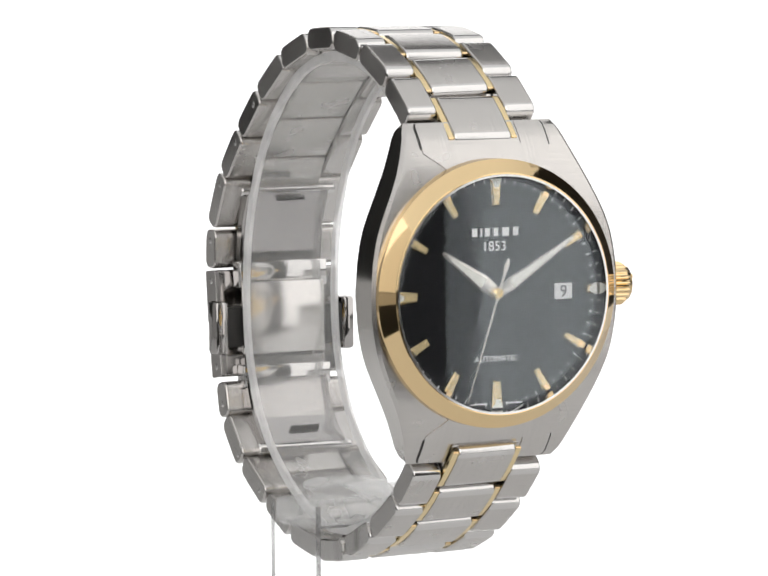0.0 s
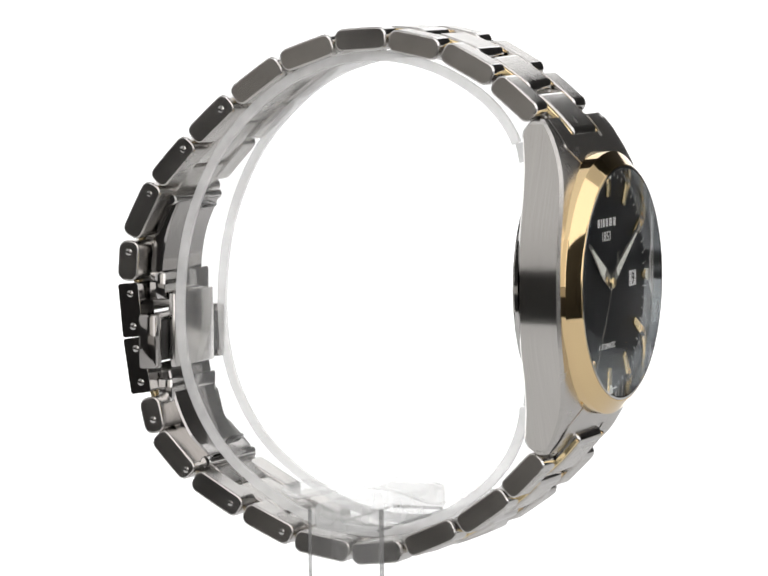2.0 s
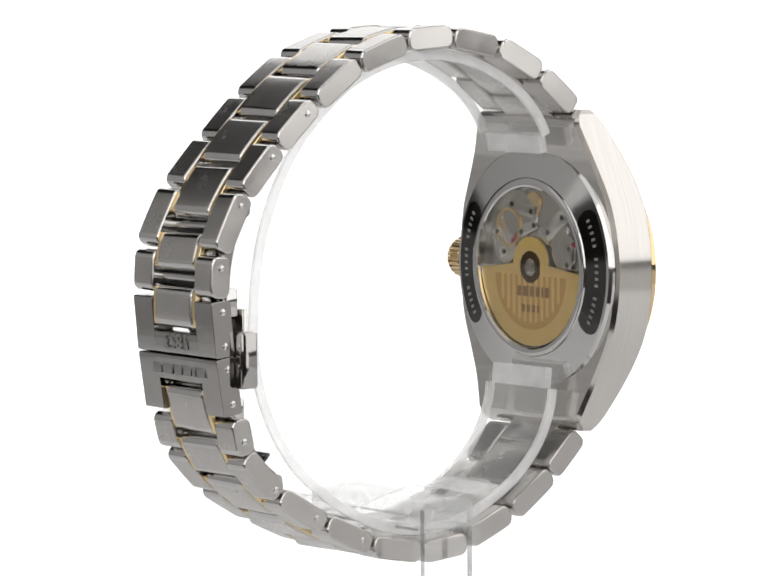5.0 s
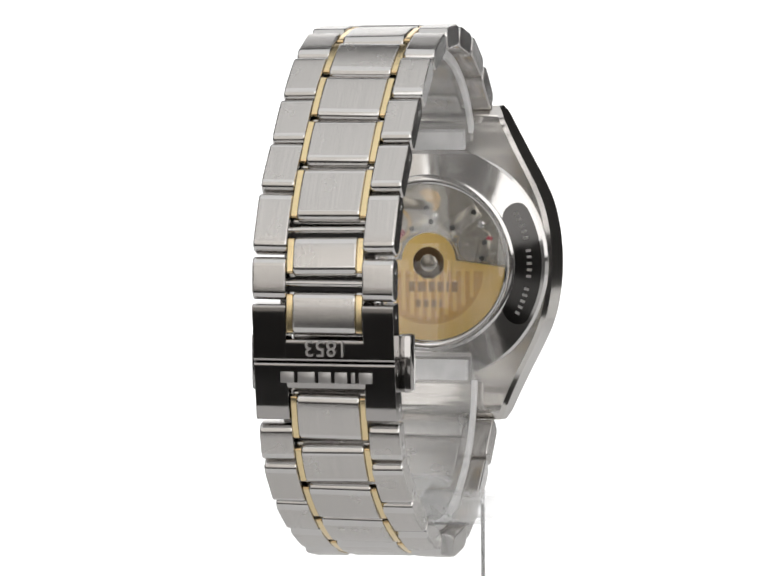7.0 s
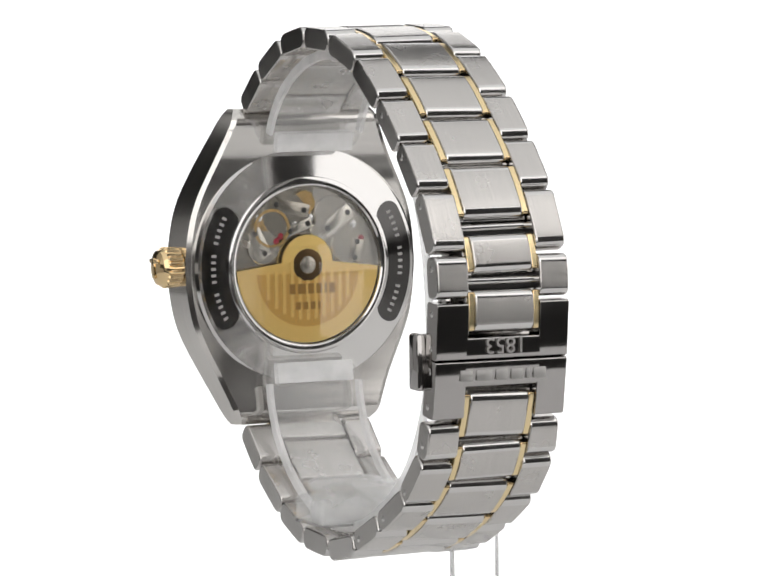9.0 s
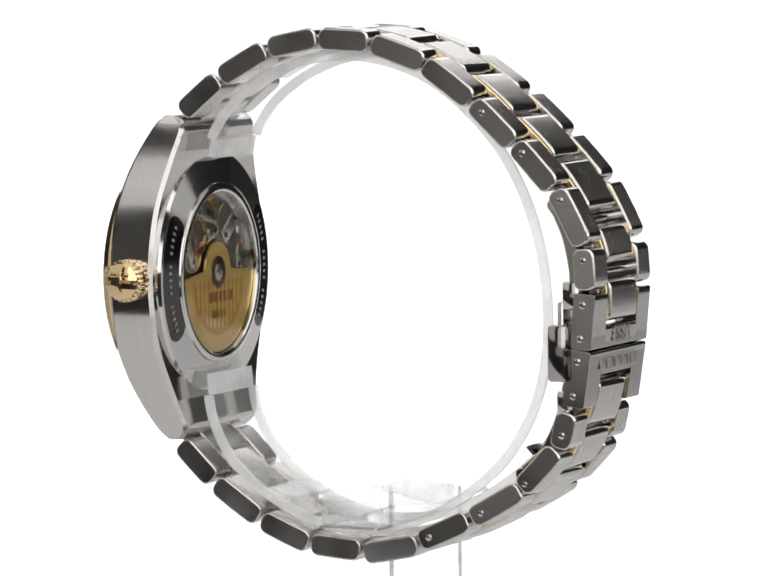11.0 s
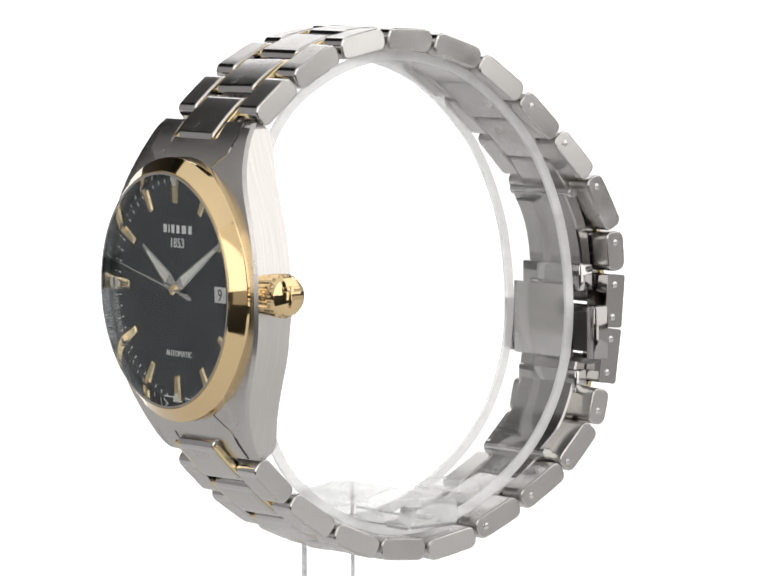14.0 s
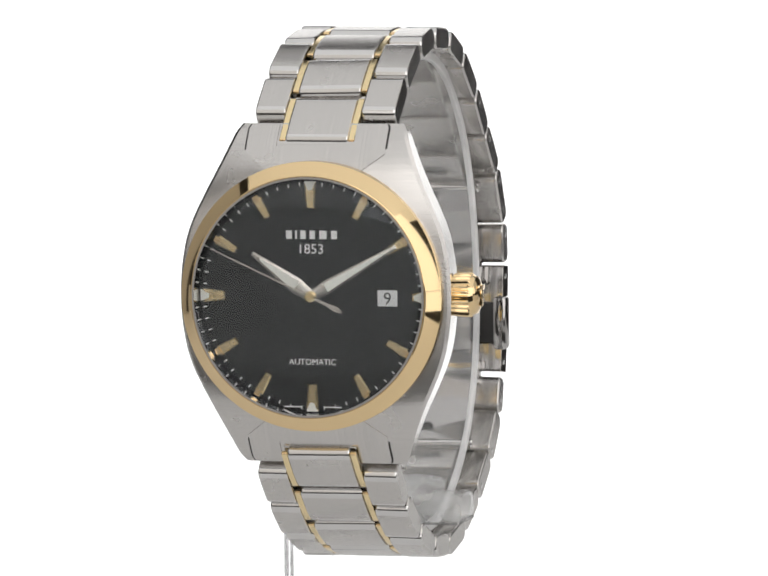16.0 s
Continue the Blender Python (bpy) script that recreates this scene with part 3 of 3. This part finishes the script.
def clasp_half(name, a, b, m0, m1, parent, label):
    """One half of the clasp: the plate, and two side arms under it."""
    va, vb = Vector(a), Vector(b)
    plate = part(name, slab(va.lerp(vb, m0), va.lerp(vb, m1), MID_L - 0.2, MID_R + 0.2, 3.2, r=0.4, edge=0.04, gap=0.06, shift=0.004), M_CLASP, parent, label, 20.0)
    for x0, x1 in ((BAND_L, MID_L - 0.02), (MID_R + 0.02, BAND_R)):
        part("clasp_arm", slab(a, b, x0, x1, 3.2, r=0.4, dome=0.0, edge=0.06, gap=0.06), M_CLASP, plate, "", 20.0)
        for where in (0.2, 0.8):
            p = va.lerp(vb, where)
            xa, xb = (x0 - 0.05, x0 + 0.1) if x0 == BAND_L else (x1 - 0.1, x1 + 0.05)
            part("pin", lathe([(0.0, xa), (0.38, xa), (0.5, xa + 0.05), (0.5, xb - 0.05), (0.38, xb), (0, xb)], (0, p.x - 0.2, p.y), axis="x", n=16), M_POLISH, plate)
    return plate


def back_parts():
    c = (XC, 0, ZC)
    prof = [(18.0, -27.4), (17.6, -27.0), (13.2, -26.34), (13.1, -26.1), (12.9, -26.0), (12.5, -25.94), (12.1, -25.98), (11.85, -26.14), (11.8, -26.5), (11.8, -27.6), (18.0, -27.9)]
    back = part("case_back", lathe(prof, c, n=128, closed=True), M_POLISH, watch, "polished steel case back with display window", 25.0)
    # recesses coloured dark in place of a dark reflection; unreadable engraving as bars
    for side in (0.0, math.pi):
        bm = bmesh.new()
        rings = []
        for i in range(33):
            k = math.sin(math.pi / 2 * (i / 16 - 1))
            a = side + radians(35) * k
            w = 2.0 * math.sqrt(max(0.0, 1 - max(0.0, (abs(k) - 0.82) / 0.18) ** 2)) + 0.02
            rings.append([(XC + r * math.cos(a), -26.32 - (r - 13.0) * 0.148 + d, ZC + r * math.sin(a)) for r, d in ((15.1 - w, 0.03), (15.1 + w, 0.03), (15.1 + w, -0.2), (15.1 - w, -0.2))])
        loft(bm, rings)
        recess = part("engraved_recess", bm, M_KIDNEY, back, "recess coloured as a dark reflection, with engraving", 25.0)
        for i in range(17):
            a = side + radians(-29.0 + 3.6 * i)
            if i in (5, 11):
                continue
            bm = box(-0.2, 0.2, -0.03, 0.05, -0.38, 0.38)
            bm.transform(Matrix.Translation((XC + 15.3 * math.cos(a), -26.63, ZC + 15.3 * math.sin(a))) @ Matrix.Rotation(-a + math.pi / 2, 4, "Y"))
            part("engraved_bar", bm, M_ENGRAVE, recess)
    part("movement_plate", lathe([(0, -27.3), (12.28, -27.3), (12.28, -27.7), (0, -27.7)], c, n=96), M_BRIDGE, back, "nickel movement plate")
    # bridges, wheels and jewels
    rnd = random.Random(4)
    for x, z, r, mat in ((-4.5, 7.0, 3.2, M_BRIDGE), (3.5, 7.6, 3.6, M_BRIDGE), (6.8, 2.8, 2.6, M_PLATE), (-7.0, 2.6, 2.8, M_BRIDGE), (0.2, 9.2, 1.9, M_BRASS), (6.6, 6.2, 1.3, M_BRASS), (-2.4, 4.8, 1.6, M_PLATE)):
        bm = lathe([(0, -27.0), (r - 0.15, -27.0), (r, -27.1), (r, -27.28), (0, -27.28)], (XC + x, 0.02 * r, ZC + z), n=40)
        part("wheel", bm, mat, back, "", 20.0)
    for k in range(9):
        a, r = rnd.uniform(0.15, 3.0), rnd.uniform(5.5, 10.8)
        part("jewel", lathe([(0, -26.88), (0.35, -26.88), (0.55, -27.0), (0.55, -27.2), (0, -27.2)], (XC + r * math.cos(a), 0, ZC + r * math.sin(a)), n=16), M_RUBY if k % 3 == 0 else M_POLISH, back)
    for x, z, w, h, turn, mat in ((-5.2, 6.4, 5.6, 2.4, 35, M_PLATE), (2.6, 8.6, 6.4, 2.0, -12, M_BRIDGE), (7.6, 3.4, 4.6, 2.2, -62, M_PLATE), (-8.2, 1.9, 3.4, 2.0, 80, M_BRIDGE), (1.2, 5.6, 4.4, 1.5, 20, M_PLATE)):
        bm = box(-w / 2, w / 2, -26.98, -26.78, -h / 2, h / 2, bevel=0.09)
        bm.transform(Matrix.Translation((XC + x, 0, ZC + z)) @ Matrix.Rotation(radians(turn), 4, "Y"))
        bridge = part("bridge", bm, mat, back, "", 25.0)
        for k in (-0.36, 0.36):
            a = radians(turn)
            part("screw", lathe([(0, -26.66), (0.3, -26.66), (0.42, -26.74), (0.42, -26.8), (0, -26.8)], (XC + x + k * w * math.cos(a), 0, ZC + z - k * w * math.sin(a)), n=14), M_DARK, bridge)
    part("balance_wheel", lathe([(2.5, -26.7), (2.9, -26.7), (2.9, -26.9), (2.5, -26.9)], (XC + 5.6, 0, ZC + 5.6), n=48, closed=True), M_BRASS, back)
    # oscillating weight
    bm = bmesh.new()
    n = 48
    outer = [(11.6 * math.cos(math.pi + 0.05 + (math.pi - 0.1) * i / n), 11.6 * math.sin(math.pi + 0.05 + (math.pi - 0.1) * i / n)) for i in range(n + 1)]
    hubarc = [(4.1 * math.cos(a), 0.4 + 4.1 * math.sin(a)) for a in [math.pi * i / 16 for i in range(17)]]
    ring = outer + hubarc
    loft(bm, [[(XC + x, y, ZC + z) for x, z in ring] for y in (-26.35, -26.75)])
    rotor = part("rotor", bm, M_ROTOR, back, "gilt half-round winding weight with stripes", 25.0)
    # shade between the stripes is put into a darker gilt colour
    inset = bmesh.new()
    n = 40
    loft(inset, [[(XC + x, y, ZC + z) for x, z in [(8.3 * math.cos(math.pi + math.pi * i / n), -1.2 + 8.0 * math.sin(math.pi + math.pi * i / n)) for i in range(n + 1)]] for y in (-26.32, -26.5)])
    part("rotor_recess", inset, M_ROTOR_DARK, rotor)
    for i in range(11):
        x = -6.5 + i * 1.3
        z0 = -math.sqrt(max(0, 8.2 ** 2 - x * x))
        part("stripe", box(XC + x - 0.3, XC + x + 0.3, -26.36, -26.25, ZC + z0, ZC - 0.9 + (1.5 if abs(x) < 3 else 0), bevel=0.05, seg=1), M_ROTOR, rotor)
    part("hub_ring", lathe([(1.3, -26.2), (2.2, -26.2), (2.4, -26.3), (2.4, -26.6), (1.3, -26.6)], c, n=40, closed=True), M_HUB, rotor, "dark bronze bearing ring")
    part("hub", lathe([(0, -26.15), (1.0, -26.15), (1.28, -26.25), (1.28, -26.6), (0, -26.6)], c, n=40), M_BRIDGE, rotor)
    # writing on the weight that cannot be read, as bars: one wide row and one short row
    for x0, z0, hgt, widths in ((-4.4, -4.3, 1.5, (0.9, 0.35, 0.9, 0.9, 1.2, 0.9)), (-2.0, -6.6, 1.1, (0.4, 0.75, 0.75, 0.75))):
        x = x0
        for w in widths:
            part("engraved_mark", box(XC + x, XC + x + w, -26.27, -26.22, ZC + z0, ZC + z0 + hgt), M_ENGRAVED_GILT, rotor)
            x += w + 0.45
    g = part("back_window", lathe([(0, -26.2), (11.5, -26.22), (11.78, -26.28), (11.78, -26.36), (0, -26.34)], c, n=96), M_WINDOW, back, "clear window in the case back")
    g.visible_shadow = False
    # the window is tilted so that its reflection reaches the front panel
    turn = Matrix.Translation(Vector((XC, -26.45, ZC)) * MM) @ Matrix.Rotation(radians(3.2), 4, "X") @ Matrix.Translation(Vector((-XC, 26.2, -ZC)) * MM)
    g.matrix_local = turn
    # the movement sits a little below the window
    for ob in back.children:
        if ob.name.split(".")[0] in ("wheel", "jewel", "bridge", "balance_wheel", "rotor", "movement_plate"):
            ob.location.y -= 0.27 * MM


case_parts()
dial_parts()
HOUR_HAND, MINUTE_HAND, SECOND_HAND = hand_parts()
BRACELET_SKEW = 0.026
bracelet_parts()
clasp_parts()
BRACELET_SKEW = 0.0
part("inner_plate", box(-7.9, 5.5, 29.25, 30.2, -11.9, -1.2, bevel=0.2), M_INNER, CLASP, "satin inner plate of the clasp")
back_parts()


# ---------------------------------------------------------------- clear cuff and stand
def cuff():
    path = smooth_path([(-24.6, 16.5), (-23.4, 22.0), (-19.0, 27.4), (-11.5, 31.6), (-3.0, 33.2), (6.0, 31.8), (14.0, 27.6), (22.0, 19.2), (26.9, 8.2), (28.4, -4.0), (27.0, -14.0), (22.6, -22.5), (16.0, -28.6),
                        (8.0, -32.9), (0.0, -34.5), (-8.0, -33.5), (-16.0, -29.6), (-21.4, -24.6), (-24.2, -19.0), (-25.0, -13.0)])
    thing = empty("display_cuff", "clear bent plastic cuff that holds the bracelet round", "display cuff")
    bm = bmesh.new()
    add_strip(bm, path[2:], 1.3, XC - 7.5, XC + 7.5, 0.3, taper_ends=2.0)
    ob = part("band", bm, M_CUFF, thing, "", 40.0)
    ob.visible_shadow = False
    # cut edge all round the cuff, coloured white in place of refracted backlight
    for x0, x1 in ((XC - 7.65, XC - 6.95), (XC + 6.95, XC + 7.65)):
        bm = bmesh.new()
        add_strip(bm, path[5:-3], 1.42, x0, x1, 0.12)
        part("edge", bm, M_WHITE_EDGE, thing, "cut edge of the clear cuff, whitened as if backlit", 40.0).visible_shadow = False
    for seg in (path[2:6], path[-4:]):
        bm = bmesh.new()
        add_strip(bm, seg, 1.34, XC - 6.2, XC + 6.2, 0.12)
        part("edge", bm, M_WHITE_EDGE, thing, "cut end of the clear cuff, whitened as if backlit", 40.0).visible_shadow = False
    for y, z, tilt in ((27.2, 11.4, 25.0), (23.2, -22.8, 133.0)):
        bm = box(-2.3, 2.3, -0.75, 0.75, -0.22, 0.22, bevel=0.12)
        bm.transform(Matrix.Translation((XC - 0.6, y, z)) @ Matrix.Rotation(radians(tilt), 4, "X"))
        part("slot", bm, M_KIDNEY, thing, "narrow dark slot in the cuff")
    return thing


def stand():
    thing = empty("display_stand", "clear acrylic bracket stand holding the cuff and watch", "display stand")
    bottom = -AXIS_Z / MM
    post = part("post", box(-15.7, -13.1, -5.3, 5.2, bottom, -30.2, bevel=0.25), M_POST, thing)
    arm = part("arm", box(-15.6, 12.3, -4.7, 4.5, -33.8, -29.75, bevel=0.9, seg=3), M_HAZE, thing)
    bm = bmesh.new()
    wave = smooth_path([(-16.0, -29.3), (-10.4, -30.2), (-5.5, -29.0), (0.0, -28.3), (5.0, -29.1), (10.4, -30.2), (14.2, -29.2)])
    add_strip(bm, wave, 0.5, XC - 6.5, XC + 6.5, 0.15, taper_ends=3.0)
    pad = part("pad", bm, M_HAZE, thing, "thin clear wavy pad on the arm")
    made = [post, arm, pad]
    # grey strips stand in for dark refracted lines; post edges picked for camera's view
    for x, y, w in ((-15.72, 4.82, 0.4), (-13.6, -5.32, 0.52)):
        made.append(part("edge", box(x, x + w, y, y + w, bottom, -30.6), M_EDGE, post, "grey strip for the dark refracted line of the clear post"))
    for y in (-4.72, 4.2):
        made.append(part("edge", box(-13.4, 12.0, y, y + 0.3, -33.82, -33.5), M_EDGE, arm, "grey strip for the dark refracted line of the clear arm"))
    made.append(part("edge", box(12.05, 12.32, -4.0, 3.8, -33.7, -33.3), M_EDGE, arm))
    for o in made:
        o.visible_shadow = False
    return thing


CUFF, STAND = cuff(), stand()


def motions():
    for thing in (watch, CUFF, STAND):
        walk(thing, [(t, pose(0, 0, AXIS_Z, 0, 0, TURN_START + TURN_RATE * t)) for t in range(17)])
    at = [XC * MM, -34.85 * MM, ZC * MM]
    walk(MINUTE_HAND, [(t, pose(at[0], -35.1 * MM, at[2], 0, 58.5 + 0.1 * t, 0)) for t in (0, 4, 8, 12, 16)])
    walk(HOUR_HAND, [(t, pose(at[0], at[1], at[2], 0, 305.0, 0)) for t in (0, 16)])
    walk(SECOND_HAND, [(t, pose(at[0], -35.35 * MM, at[2], 0, 198.5 + 6.0 * t, 0)) for t in range(17)])


motions()
